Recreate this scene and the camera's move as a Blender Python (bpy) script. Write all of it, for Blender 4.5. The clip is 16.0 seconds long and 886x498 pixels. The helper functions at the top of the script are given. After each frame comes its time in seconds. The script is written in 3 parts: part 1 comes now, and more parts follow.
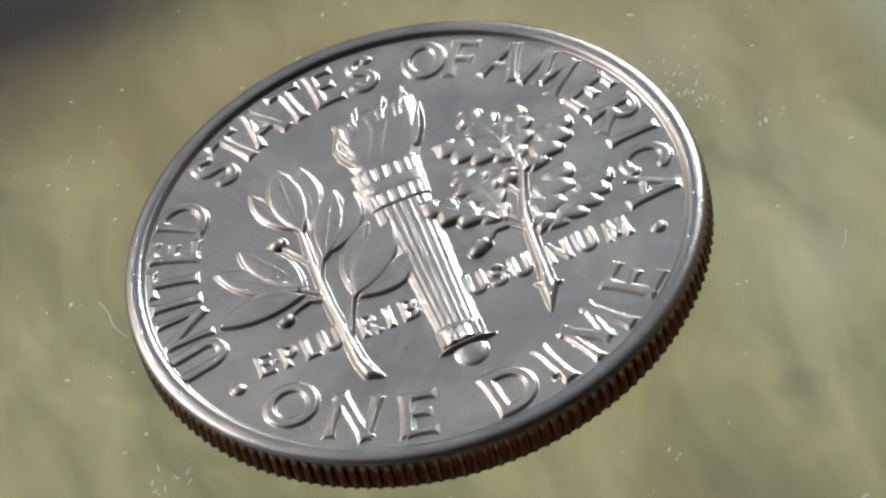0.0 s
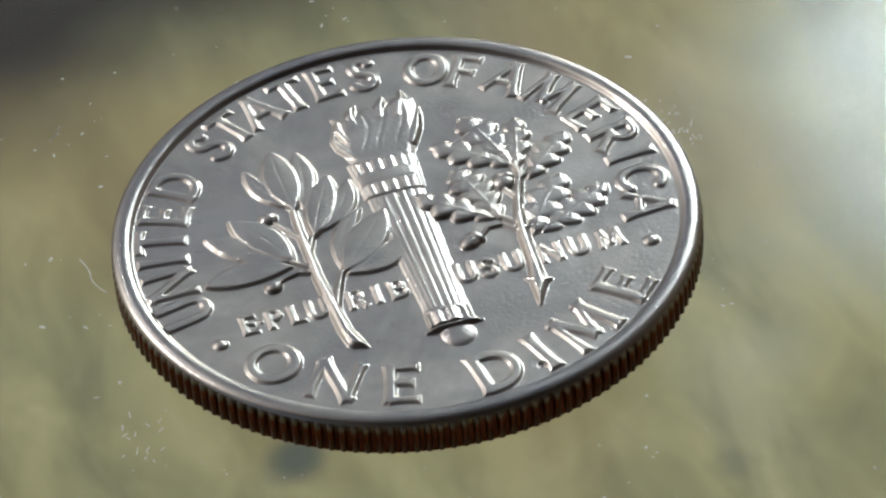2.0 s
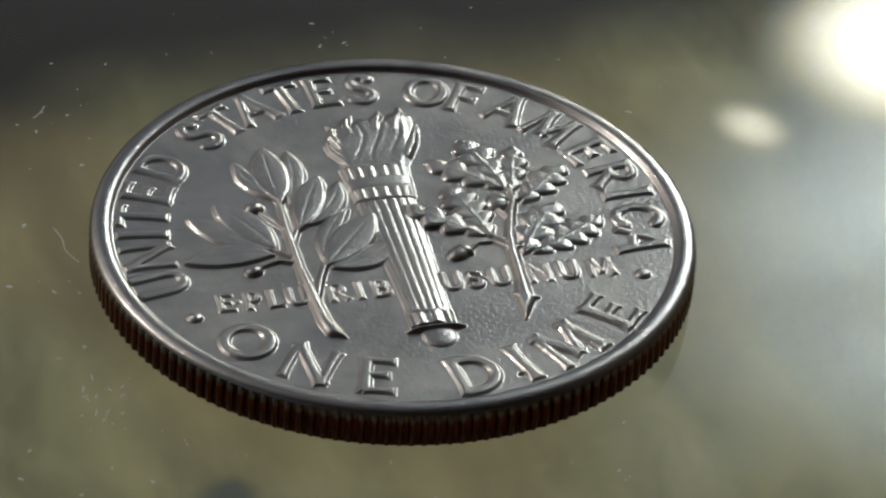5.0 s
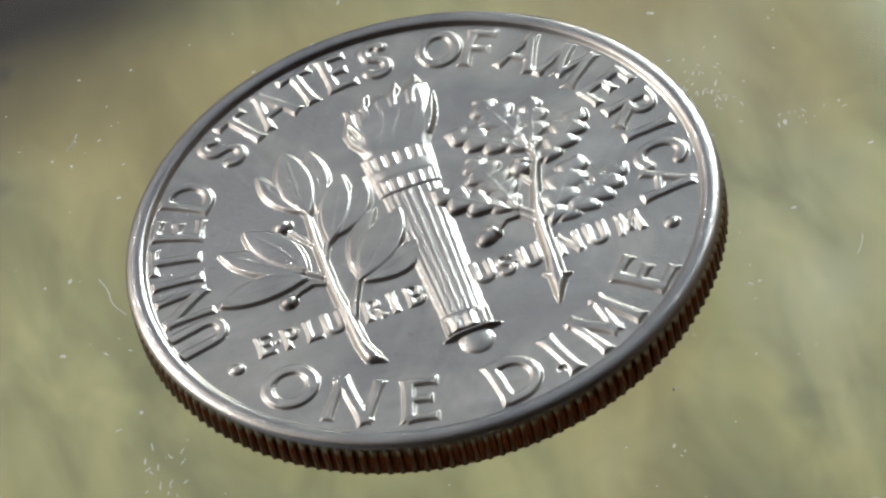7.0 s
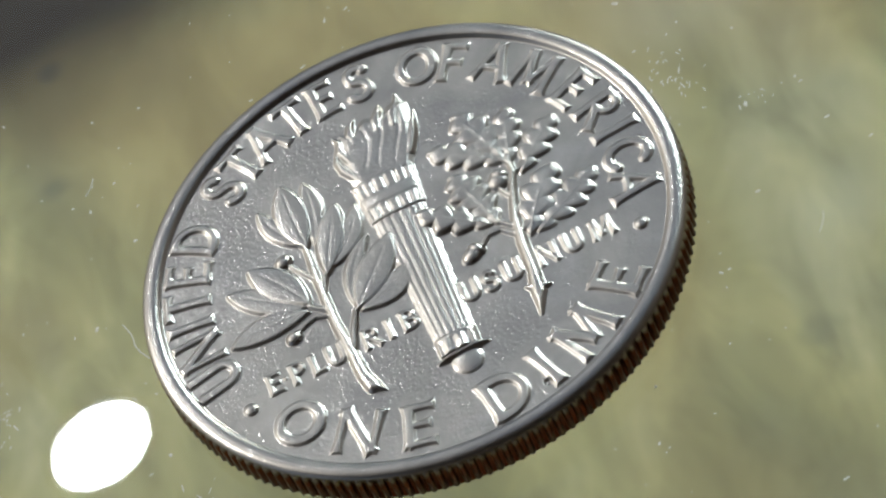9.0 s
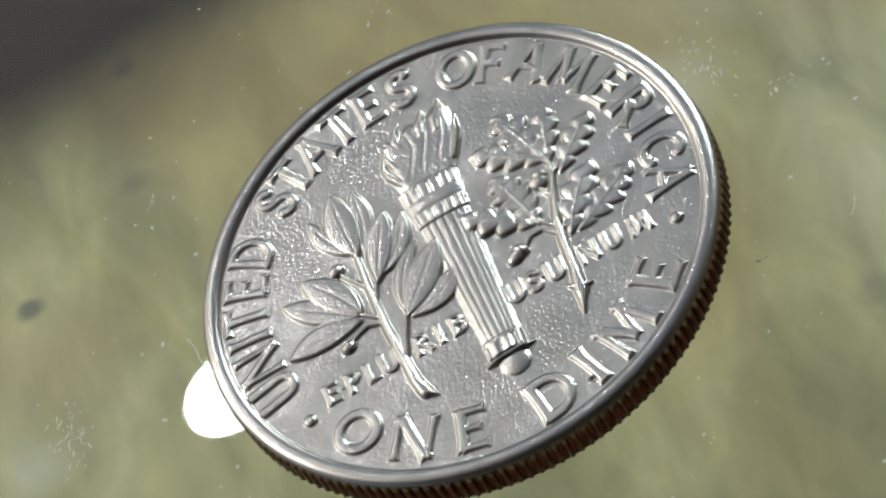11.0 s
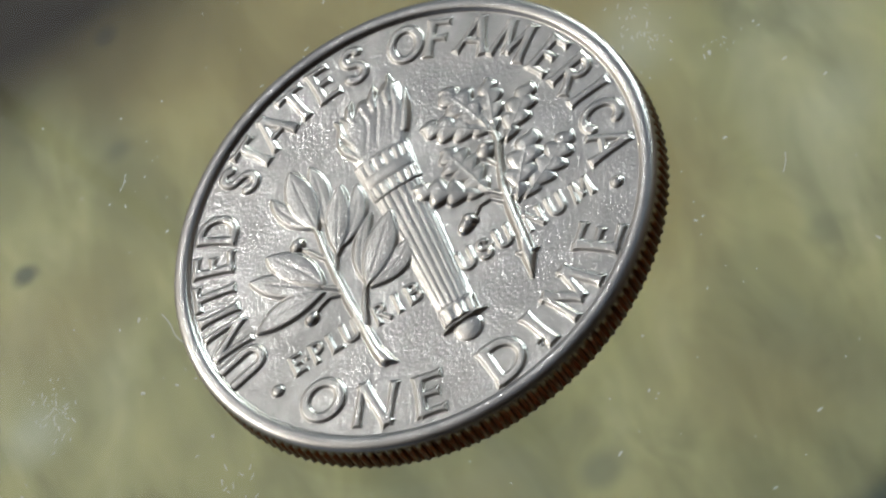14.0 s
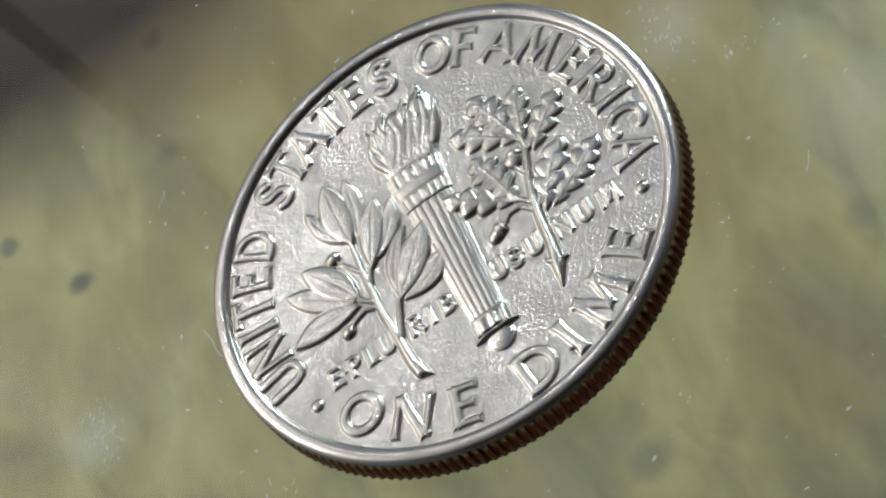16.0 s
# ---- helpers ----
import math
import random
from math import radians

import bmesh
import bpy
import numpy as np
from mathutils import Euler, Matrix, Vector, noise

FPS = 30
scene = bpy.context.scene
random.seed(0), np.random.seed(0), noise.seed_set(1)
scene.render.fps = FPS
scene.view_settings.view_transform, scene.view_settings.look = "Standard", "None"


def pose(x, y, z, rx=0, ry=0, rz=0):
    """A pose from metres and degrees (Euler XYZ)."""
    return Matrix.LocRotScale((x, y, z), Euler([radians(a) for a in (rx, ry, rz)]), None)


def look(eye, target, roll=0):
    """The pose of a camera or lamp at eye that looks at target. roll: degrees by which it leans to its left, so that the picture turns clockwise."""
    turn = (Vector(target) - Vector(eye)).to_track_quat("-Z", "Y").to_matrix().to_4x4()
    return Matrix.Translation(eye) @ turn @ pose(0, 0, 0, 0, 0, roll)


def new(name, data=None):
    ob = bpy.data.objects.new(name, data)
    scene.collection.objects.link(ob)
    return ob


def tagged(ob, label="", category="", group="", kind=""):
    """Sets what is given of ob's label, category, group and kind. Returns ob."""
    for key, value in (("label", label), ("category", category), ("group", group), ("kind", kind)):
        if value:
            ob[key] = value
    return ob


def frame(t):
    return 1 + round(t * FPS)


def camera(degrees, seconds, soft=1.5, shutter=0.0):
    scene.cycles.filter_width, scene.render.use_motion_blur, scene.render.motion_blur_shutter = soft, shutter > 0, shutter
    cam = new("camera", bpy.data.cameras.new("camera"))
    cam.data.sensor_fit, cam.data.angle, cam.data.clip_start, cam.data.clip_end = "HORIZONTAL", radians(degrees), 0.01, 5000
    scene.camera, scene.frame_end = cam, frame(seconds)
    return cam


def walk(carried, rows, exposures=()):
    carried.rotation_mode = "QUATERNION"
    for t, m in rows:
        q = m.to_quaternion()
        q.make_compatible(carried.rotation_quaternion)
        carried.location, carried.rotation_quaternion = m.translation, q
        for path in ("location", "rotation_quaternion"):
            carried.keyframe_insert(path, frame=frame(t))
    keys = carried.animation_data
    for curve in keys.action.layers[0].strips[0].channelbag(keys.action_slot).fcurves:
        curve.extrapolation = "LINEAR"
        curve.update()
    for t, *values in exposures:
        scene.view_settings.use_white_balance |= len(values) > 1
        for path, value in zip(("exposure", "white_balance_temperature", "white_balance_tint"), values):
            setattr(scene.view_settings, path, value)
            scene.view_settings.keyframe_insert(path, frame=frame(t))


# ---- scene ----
cam = camera(11.768, 16.0, soft=2.5)
walk(cam, [
    (0, look((-0.00798, -0.09140, 0.09515), (0.000818, -0.000885, 0.001), -17.207)),
    (0.5, look((-0.01007, -0.09301, 0.09367), (0.001034, 0.000122, 0.001), -15.633)),
    (1, look((-0.01459, -0.09410, 0.09065), (0.001365, -0.000385, 0.001), -11.094)),
    (1.5, look((-0.01860, -0.09587, 0.08930), (0.001261, -0.000140, 0.001), -7.626)),
    (2, look((-0.02026, -0.09810, 0.08749), (0.000956, -0.001390, 0.001), -5.411)),
    (2.5, look((-0.02338, -0.09964, 0.08531), (0.000900, -0.001342, 0.001), -2.448)),
    (3, look((-0.02532, -0.09934, 0.08399), (0.000625, -0.000864, 0.001), -0.720)),
    (5.5, look((-0.02646, -0.10158, 0.07596), (0.001474, -0.001027, 0.001), 4.095)),
    (6, look((-0.02097, -0.09818, 0.08104), (0.000833, -0.001556, 0.001), -1.961)),
    (6.5, look((-0.01529, -0.09360, 0.08743), (0.001038, -0.000348, 0.001), -8.860)),
    (7, look((-0.00924, -0.09188, 0.09113), (0.000444, -0.001253, 0.001), -14.454)),
    (7.5, look((-0.00425, -0.09207, 0.09405), (0.001511, -0.001160, 0.001), -18.831)),
    (8, look((-0.00160, -0.09122, 0.09645), (0.001130, -0.001765, 0.001), -21.713)),
    (8.5, look((0.00096, -0.09069, 0.09891), (0.000912, -0.000647, 0.001), -24.557)),
    (9, look((0.00312, -0.09208, 0.10246), (0.001024, -0.000648, 0.001), -26.640)),
    (11.5, look((0.01133, -0.09262, 0.10743), (-0.000096, 0.000858, 0.001), -34.909)),
    (12, look((0.01241, -0.09362, 0.10826), (0.000360, 0.000250, 0.001), -35.525)),
    (12.5, look((0.01380, -0.09344, 0.10882), (0.000390, -0.001455, 0.001), -36.898)),
    (13, look((0.01418, -0.09398, 0.11063), (0.000536, -0.001202, 0.001), -37.255)),
    (13.5, look((0.01406, -0.09486, 0.11125), (0.000488, -0.001453, 0.001), -37.320)),
    (14, look((0.01639, -0.09541, 0.11252), (0.000663, -0.001770, 0.001), -39.075)),
    (14.5, look((0.01765, -0.09487, 0.11246), (0.000550, -0.001496, 0.001), -40.294)),
    (15, look((0.01937, -0.09432, 0.11282), (0.000453, -0.001163, 0.001), -41.886)),
    (15.5, look((0.02058, -0.09443, 0.11429), (0.000044, -0.000449, 0.001), -43.329)),
    (16, look((0.02148, -0.09510, 0.11419), (-0.000163, -0.000601, 0.001), -44.012)),
], exposures=[
    (0, -0.05, 6150, 8), (1.5, -0.15, 6150, 8), (3.0, -0.5, 6100, 7), (5.5, -1.2, 6200, 8), (6.0, -0.75, 6150, 7), (6.5, -0.2, 6150, 7),
    (7.5, 0.1, 6050, 4), (9.0, 0.02, 6000, 3), (12.0, -0.08, 6000, 3), (16.0, -0.2, 6000, 3)])

MM = 0.001
FL, DEEP = -0.75, -0.0166   # floor level, depth of the stone under the clear layer
DOME, SLAB = 0.170, 0.0119   # radius of the domed clear layer, thickness of the stone under it

# ---------------------------------------------------------------- light
SUN_AZ, SUN_EL = 140.0, 40.0
world = bpy.data.worlds.new("sky")
scene.world = world
world.use_nodes = True
wn = world.node_tree.nodes
sky = wn.new("ShaderNodeTexSky")
sky.sky_type = "NISHITA"
sky.sun_disc = False
sky.dust_density = 3.5
sky.ozone_density = 0.4
sky.sun_elevation = radians(SUN_EL)
sky.sun_rotation = radians(90.0 - SUN_AZ)
world.node_tree.links.new(sky.outputs[0], wn["Background"].inputs[0])
wn["Background"].inputs[1].default_value = 0.060

sun_data = bpy.data.lights.new("sun", "SUN")
sun_data.energy = 1.4
sun_data.angle = radians(2.0)
sun_data.color = (1.0, 0.95, 0.88)
sun = new("sun", sun_data)
sun_way = Vector((math.cos(radians(SUN_AZ)) * math.cos(radians(SUN_EL)),
                  math.sin(radians(SUN_AZ)) * math.cos(radians(SUN_EL)), math.sin(radians(SUN_EL))))
sun.matrix_world = look(sun_way * 3.0, (0, 0, 0))

# round lamp head beyond the table, placed from its disc mirrored in the stone
LAMP_AT = Vector((-0.322, 0.981, 1.088))
lamp_data = bpy.data.lights.new("lamp_light", "AREA")
lamp_data.shape = "DISK"
lamp_data.size = 0.088
lamp_data.energy = 1.3
lamp_data.color = (1.0, 0.98, 0.95)
lamp_light = new("lamp_light", lamp_data)
lamp_light.matrix_world = look(LAMP_AT, (0, 0, 0))


# ---------------------------------------------------------------- materials
def material(name):
    m = bpy.data.materials.new(name)
    m.use_nodes = True
    return m, m.node_tree.nodes, m.node_tree.links


def tex_noise(nodes, links, coord, scale, detail=3.0, rough=0.55, distortion=0.0):
    n = nodes.new("ShaderNodeTexNoise")
    n.inputs["Scale"].default_value = scale
    n.inputs["Detail"].default_value = detail
    n.inputs["Roughness"].default_value = rough
    n.inputs["Distortion"].default_value = distortion
    links.new(coord, n.inputs["Vector"])
    return n


def ramp(nodes, links, fac, stops):
    r = nodes.new("ShaderNodeValToRGB")
    while len(r.color_ramp.elements) < len(stops):
        r.color_ramp.elements.new(0.5)
    for e, (at, col) in zip(r.color_ramp.elements, stops):
        e.position, e.color = at, (*col, 1.0)
    links.new(fac, r.inputs["Fac"])
    return r


def mixed(nodes, links, fac, a, b, blend="MIX"):
    m = nodes.new("ShaderNodeMix")
    m.data_type = "RGBA"
    m.blend_type = blend
    for sock, val in ((m.inputs["Factor"], fac), (m.inputs["A"], a), (m.inputs["B"], b)):
        if isinstance(val, (int, float)):
            sock.default_value = val
        elif isinstance(val, tuple):
            sock.default_value = (*val, 1.0)
        else:
            links.new(val, sock)
    return m.outputs["Result"]


def bumped(nodes, links, height, distance, strength=1.0, normal=None):
    b = nodes.new("ShaderNodeBump")
    b.inputs["Distance"].default_value = distance
    b.inputs["Strength"].default_value = strength
    links.new(height, b.inputs["Height"])
    if normal is not None:
        links.new(normal, b.inputs["Normal"])
    return b.outputs["Normal"]


def coin_metal(name="cupronickel", smooth_by=0.0):
    """Worn copper-nickel: satin body with smoother handled patches, and tiny bright crystal faces."""
    m, n, l = material(name)
    p = n["Principled BSDF"]
    co = n.new("ShaderNodeTexCoord").outputs["Object"]
    grain = tex_noise(n, l, co, 7500.0, 2.0, 0.5)
    coarse = tex_noise(n, l, co, 2600.0, 2.0, 0.5)
    tarnish = tex_noise(n, l, co, 330.0, 4.0, 0.6, 0.6)
    spots = tex_noise(n, l, co, 1500.0, 2.0, 0.5)
    col = ramp(n, l, tarnish.outputs["Fac"], [(0.30, (0.27, 0.253, 0.238)), (0.55, (0.355, 0.330, 0.306)), (0.75, (0.43, 0.406, 0.385))])
    dark = ramp(n, l, spots.outputs["Fac"], [(0.70, (0, 0, 0)), (0.80, (0.6, 0.6, 0.6))])
    l.new(mixed(n, l, dark.outputs["Color"], col.outputs["Color"], (0.17, 0.15, 0.13)), p.inputs["Base Color"])
    p.inputs["Metallic"].default_value = 1.0
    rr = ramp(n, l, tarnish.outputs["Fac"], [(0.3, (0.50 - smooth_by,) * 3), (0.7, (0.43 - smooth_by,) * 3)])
    l.new(rr.outputs["Color"], p.inputs["Roughness"])
    l.new(bumped(n, l, coarse.outputs["Fac"], 0.000006, 0.5), p.inputs["Normal"])
    # the bright crystal faces of the grain, worn away in patches
    gl = n.new("ShaderNodeBsdfGlossy")
    gl.inputs["Color"].default_value = (0.50, 0.47, 0.44, 1)
    gl.inputs["Roughness"].default_value = 0.105
    l.new(bumped(n, l, grain.outputs["Fac"], 0.000022, 1.0), gl.inputs["Normal"])
    worn = tex_noise(n, l, co, 210.0, 3.0, 0.6, 0.8)
    wf = ramp(n, l, worn.outputs["Fac"], [(0.36, (0.18, 0.18, 0.18)), (0.56, (0.46, 0.46, 0.46))])
    mx = n.new("ShaderNodeMixShader")
    l.new(wf.outputs["Color"], mx.inputs[0])
    l.new(p.outputs[0], mx.inputs[1])
    l.new(gl.outputs[0], mx.inputs[2])
    l.new(mx.outputs[0], n["Material Output"].inputs["Surface"])
    return m


def copper_core():
    """The clad edge: brown copper, paler nickel along the top."""
    m, n, l = material("copper_edge")
    p = n["Principled BSDF"]
    co = n.new("ShaderNodeTexCoord").outputs["Object"]
    sep = n.new("ShaderNodeSeparateXYZ")
    l.new(co, sep.inputs[0])
    wob = tex_noise(n, l, co, 900.0, 3.0)
    add = n.new("ShaderNodeMath")
    add.operation = "MULTIPLY_ADD"
    l.new(wob.outputs["Fac"], add.inputs[0])
    add.inputs[1].default_value = 0.00025
    l.new(sep.outputs["Z"], add.inputs[2])
    rng = n.new("ShaderNodeMapRange")
    rng.inputs["From Min"].default_value = 0.00098
    rng.inputs["From Max"].default_value = 0.00122
    l.new(add.outputs[0], rng.inputs["Value"])
    tone = tex_noise(n, l, co, 1500.0, 3.0)
    cop = ramp(n, l, tone.outputs["Fac"], [(0.3, (0.035, 0.012, 0.008)), (0.7, (0.13, 0.036, 0.020))])
    l.new(mixed(n, l, rng.outputs["Result"], cop.outputs["Color"], (0.28, 0.25, 0.235)), p.inputs["Base Color"])
    p.inputs["Metallic"].default_value = 1.0
    p.inputs["Roughness"].default_value = 0.30
    l.new(bumped(n, l, tone.outputs["Fac"], 0.00002, 0.5), p.inputs["Normal"])
    return m


def clear_layer_mat():
    """Polished clear layer: mirror gloss at the surface, see-through below."""
    m, n, l = material("clear_layer")
    n.remove(n["Principled BSDF"])
    out = n["Material Output"]
    co = n.new("ShaderNodeTexCoord").outputs["Object"]
    tr = n.new("ShaderNodeBsdfTransparent")
    tr.inputs[0].default_value = (0.97, 0.98, 0.95, 1)
    gl = n.new("ShaderNodeBsdfGlossy")
    smear = tex_noise(n, l, co, 160.0, 4.0, 0.6, 0.5)
    rr = ramp(n, l, smear.outputs["Fac"], [(0.35, (0.018, 0.018, 0.018)), (0.7, (0.026, 0.026, 0.026))])
    l.new(rr.outputs["Color"], gl.inputs["Roughness"])
    lw = n.new("ShaderNodeLayerWeight")
    lw.inputs["Blend"].default_value = 0.5
    pw = n.new("ShaderNodeMath")
    pw.operation = "POWER"
    l.new(lw.outputs["Facing"], pw.inputs[0])
    pw.inputs[1].default_value = 5.0
    fr = n.new("ShaderNodeMath")
    fr.operation = "MULTIPLY_ADD"
    l.new(pw.outputs[0], fr.inputs[0])
    fr.inputs[1].default_value = 0.955
    fr.inputs[2].default_value = 0.045
    mx = n.new("ShaderNodeMixShader")
    l.new(fr.outputs[0], mx.inputs[0])
    l.new(tr.outputs[0], mx.inputs[1])
    l.new(gl.outputs[0], mx.inputs[2])
    l.new(mx.outputs[0], out.inputs["Surface"])
    return m


# dark inclusions in the stone: x, y, radius in millimetres and depth of tone
SPOTS = ((-17.2, 24.2, 0.8, 0.75), (0.5, 0.3, 1.3, 0.45), (-10.0, 33.5, 0.8, 0.6), (-11.6, 27.4, 0.9, 0.3), (-19.4, 28.5, 0.7, 0.6), (-2.2, 9.9, 1.5, 0.8), (12.1, 4.6, 1.0, 0.25), (8.6, -8.2, 2.4, 0.9))


CLOUDS = ((9.2, 17.8, 3.0, 0.35), (15.6, 9.6, 3.2, 0.2), (17.5, 13.5, 4.0, 0.08), (-19.4, 16.6, 2.2, 0.4), (13.0, 22.0, 4.5, 0.2))


def stone_mat():
    """Olive and honey coloured onyx with cloudy bands and dark inclusions, turning dark brown on the far side."""
    m, n, l = material("olive_stone")
    p = n["Principled BSDF"]
    co = n.new("ShaderNodeTexCoord").outputs["Object"]
    mp = n.new("ShaderNodeMapping")
    mp.inputs["Rotation"].default_value = (0, 0, radians(35))
    mp.inputs["Scale"].default_value = (1.0, 0.45, 1.0)
    l.new(co, mp.inputs["Vector"])
    big = tex_noise(n, l, mp.outputs[0], 85.0, 2.0, 0.5, 0.8)
    fine = tex_noise(n, l, mp.outputs[0], 330.0, 3.0, 0.55, 0.4)
    c1 = ramp(n, l, big.outputs["Fac"], [(0.30, (0.30, 0.29, 0.19)), (0.42, (0.39, 0.365, 0.205)), (0.55, (0.465, 0.435, 0.245)), (0.70, (0.49, 0.47, 0.32))])
    c2 = ramp(n, l, fine.outputs["Fac"], [(0.3, (0.64, 0.65, 0.66)), (0.7, (1.14, 1.13, 1.11))])
    col = mixed(n, l, 1.0, c1.outputs["Color"], c2.outputs["Color"], "MULTIPLY")
    honey = tex_noise(n, l, co, 60.0, 1.0)
    hf = ramp(n, l, honey.outputs["Fac"], [(0.50, (0, 0, 0)), (0.66, (0.5, 0.5, 0.5))])
    col = mixed(n, l, hf.outputs["Color"], col, (0.40, 0.29, 0.14))
    wv = n.new("ShaderNodeVectorMath")
    wv.operation = "MULTIPLY_ADD"
    l.new(fine.outputs["Color"], wv.inputs[0])
    wv.inputs[1].default_value = (0.0012, 0.0012, 0.0)
    l.new(co, wv.inputs[2])
    warp = wv.outputs[0]
    # dark inclusions
    for sx, sy, size, deep in SPOTS:
        d = n.new("ShaderNodeVectorMath")
        d.operation = "DISTANCE"
        l.new(warp, d.inputs[0])
        d.inputs[1].default_value = (sx * MM, sy * MM, SLAB)
        g = n.new("ShaderNodeMapRange")
        g.interpolation_type = "SMOOTHSTEP"
        g.inputs["From Min"].default_value = size * MM
        g.inputs["From Max"].default_value = size * 0.25 * MM
        g.inputs["To Max"].default_value = deep
        l.new(d.outputs["Value"], g.inputs["Value"])
        col = mixed(n, l, g.outputs["Result"], col, (0.10, 0.12, 0.12))
    # milky clouds
    for sx, sy, size, deep in CLOUDS:
        d = n.new("ShaderNodeVectorMath")
        d.operation = "DISTANCE"
        l.new(warp, d.inputs[0])
        d.inputs[1].default_value = (sx * MM, sy * MM, SLAB)
        g = n.new("ShaderNodeMapRange")
        g.interpolation_type = "SMOOTHSTEP"
        g.inputs["From Min"].default_value = size * MM
        g.inputs["From Max"].default_value = 0.0
        g.inputs["To Max"].default_value = deep
        l.new(d.outputs["Value"], g.inputs["Value"])
        col = mixed(n, l, g.outputs["Result"], col, (0.62, 0.64, 0.59))
    # dark brown beyond a soft wavering line on the far side
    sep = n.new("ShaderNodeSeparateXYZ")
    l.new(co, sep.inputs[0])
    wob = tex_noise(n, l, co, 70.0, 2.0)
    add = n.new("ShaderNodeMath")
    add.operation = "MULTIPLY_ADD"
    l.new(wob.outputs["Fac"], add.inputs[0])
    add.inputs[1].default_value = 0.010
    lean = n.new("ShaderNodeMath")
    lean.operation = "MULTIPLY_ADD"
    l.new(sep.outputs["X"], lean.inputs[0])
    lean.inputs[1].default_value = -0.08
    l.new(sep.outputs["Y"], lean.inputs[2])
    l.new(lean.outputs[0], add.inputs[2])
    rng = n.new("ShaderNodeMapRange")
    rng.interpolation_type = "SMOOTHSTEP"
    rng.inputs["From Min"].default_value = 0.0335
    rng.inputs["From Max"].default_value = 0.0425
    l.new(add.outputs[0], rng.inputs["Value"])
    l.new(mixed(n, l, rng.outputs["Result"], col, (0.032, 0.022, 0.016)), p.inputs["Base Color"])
    p.inputs["Roughness"].default_value = 0.6
    p.inputs["Specular IOR Level"].default_value = 0.2
    p.inputs["Subsurface Weight"].default_value = 0.6
    p.inputs["Subsurface Radius"].default_value = (1.0, 0.9, 0.6)
    p.inputs["Subsurface Scale"].default_value = 0.006
    return m


def plain_mat(name, col, rough, scale, spread=0.25):
    m, n, l = material(name)
    p = n["Principled BSDF"]
    co = n.new("ShaderNodeTexCoord").outputs["Object"]
    t = tex_noise(n, l, co, scale, 4.0)
    lo = tuple(c * (1 - spread) for c in col)
    hi = tuple(c * (1 + spread) for c in col)
    l.new(ramp(n, l, t.outputs["Fac"], [(0.3, lo), (0.7, hi)]).outputs["Color"], p.inputs["Base Color"])
    p.inputs["Roughness"].default_value = rough
    l.new(bumped(n, l, t.outputs["Fac"], 0.2 / scale, 0.15), p.inputs["Normal"])
    return m


def sky_glow_mat():
    """Glow added for the bright glare mirrored in the stone, fading into open sky."""
    m, n, l = material("sky_glow")
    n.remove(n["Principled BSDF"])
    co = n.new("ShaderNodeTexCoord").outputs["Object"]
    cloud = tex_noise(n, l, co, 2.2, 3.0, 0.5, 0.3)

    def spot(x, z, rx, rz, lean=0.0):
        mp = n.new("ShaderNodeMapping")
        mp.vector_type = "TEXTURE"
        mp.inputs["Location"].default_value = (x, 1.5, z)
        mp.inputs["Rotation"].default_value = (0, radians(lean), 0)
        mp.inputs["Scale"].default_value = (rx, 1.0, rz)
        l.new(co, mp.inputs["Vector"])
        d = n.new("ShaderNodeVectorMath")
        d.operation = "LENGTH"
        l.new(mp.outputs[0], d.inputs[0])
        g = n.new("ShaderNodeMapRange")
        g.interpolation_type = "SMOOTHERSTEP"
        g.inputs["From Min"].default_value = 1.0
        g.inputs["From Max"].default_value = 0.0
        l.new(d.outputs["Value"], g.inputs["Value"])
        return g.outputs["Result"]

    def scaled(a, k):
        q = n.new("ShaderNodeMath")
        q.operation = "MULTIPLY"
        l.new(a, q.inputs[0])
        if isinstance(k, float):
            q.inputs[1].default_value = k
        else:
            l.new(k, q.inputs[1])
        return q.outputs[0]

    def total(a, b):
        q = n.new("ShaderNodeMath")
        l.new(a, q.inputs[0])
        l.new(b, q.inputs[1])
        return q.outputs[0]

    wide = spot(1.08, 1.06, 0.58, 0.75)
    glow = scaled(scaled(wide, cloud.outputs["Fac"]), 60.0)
    # two stronger glows for the small bright spots mirrored in the stone
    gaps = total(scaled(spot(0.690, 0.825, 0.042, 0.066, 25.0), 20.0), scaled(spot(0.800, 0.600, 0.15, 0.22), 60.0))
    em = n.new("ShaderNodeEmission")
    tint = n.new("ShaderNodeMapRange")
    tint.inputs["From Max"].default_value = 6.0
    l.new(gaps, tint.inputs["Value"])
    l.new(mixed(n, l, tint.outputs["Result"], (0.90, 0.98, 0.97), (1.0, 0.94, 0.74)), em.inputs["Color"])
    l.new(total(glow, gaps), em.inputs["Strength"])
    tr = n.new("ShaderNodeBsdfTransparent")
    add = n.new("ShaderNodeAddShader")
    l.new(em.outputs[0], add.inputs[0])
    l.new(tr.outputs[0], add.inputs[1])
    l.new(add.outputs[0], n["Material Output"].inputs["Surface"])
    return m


SKY_GLOW = sky_glow_mat()
NICKEL, COPPER = coin_metal(), copper_core()
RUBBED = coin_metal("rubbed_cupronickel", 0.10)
CLEAR, STONE = clear_layer_mat(), stone_mat()
BLACK = plain_mat("black_enamel", (0.02, 0.02, 0.02), 0.35, 80.0)
WOOD = plain_mat("dark_wood", (0.06, 0.035, 0.022), 0.5, 30.0)
BLOCKER_BROWN = plain_mat("blocker_brown", (0.10, 0.075, 0.06), 0.8, 8.0)
FLOORING = plain_mat("brown_floor", (0.12, 0.075, 0.045), 0.6, 6.0)
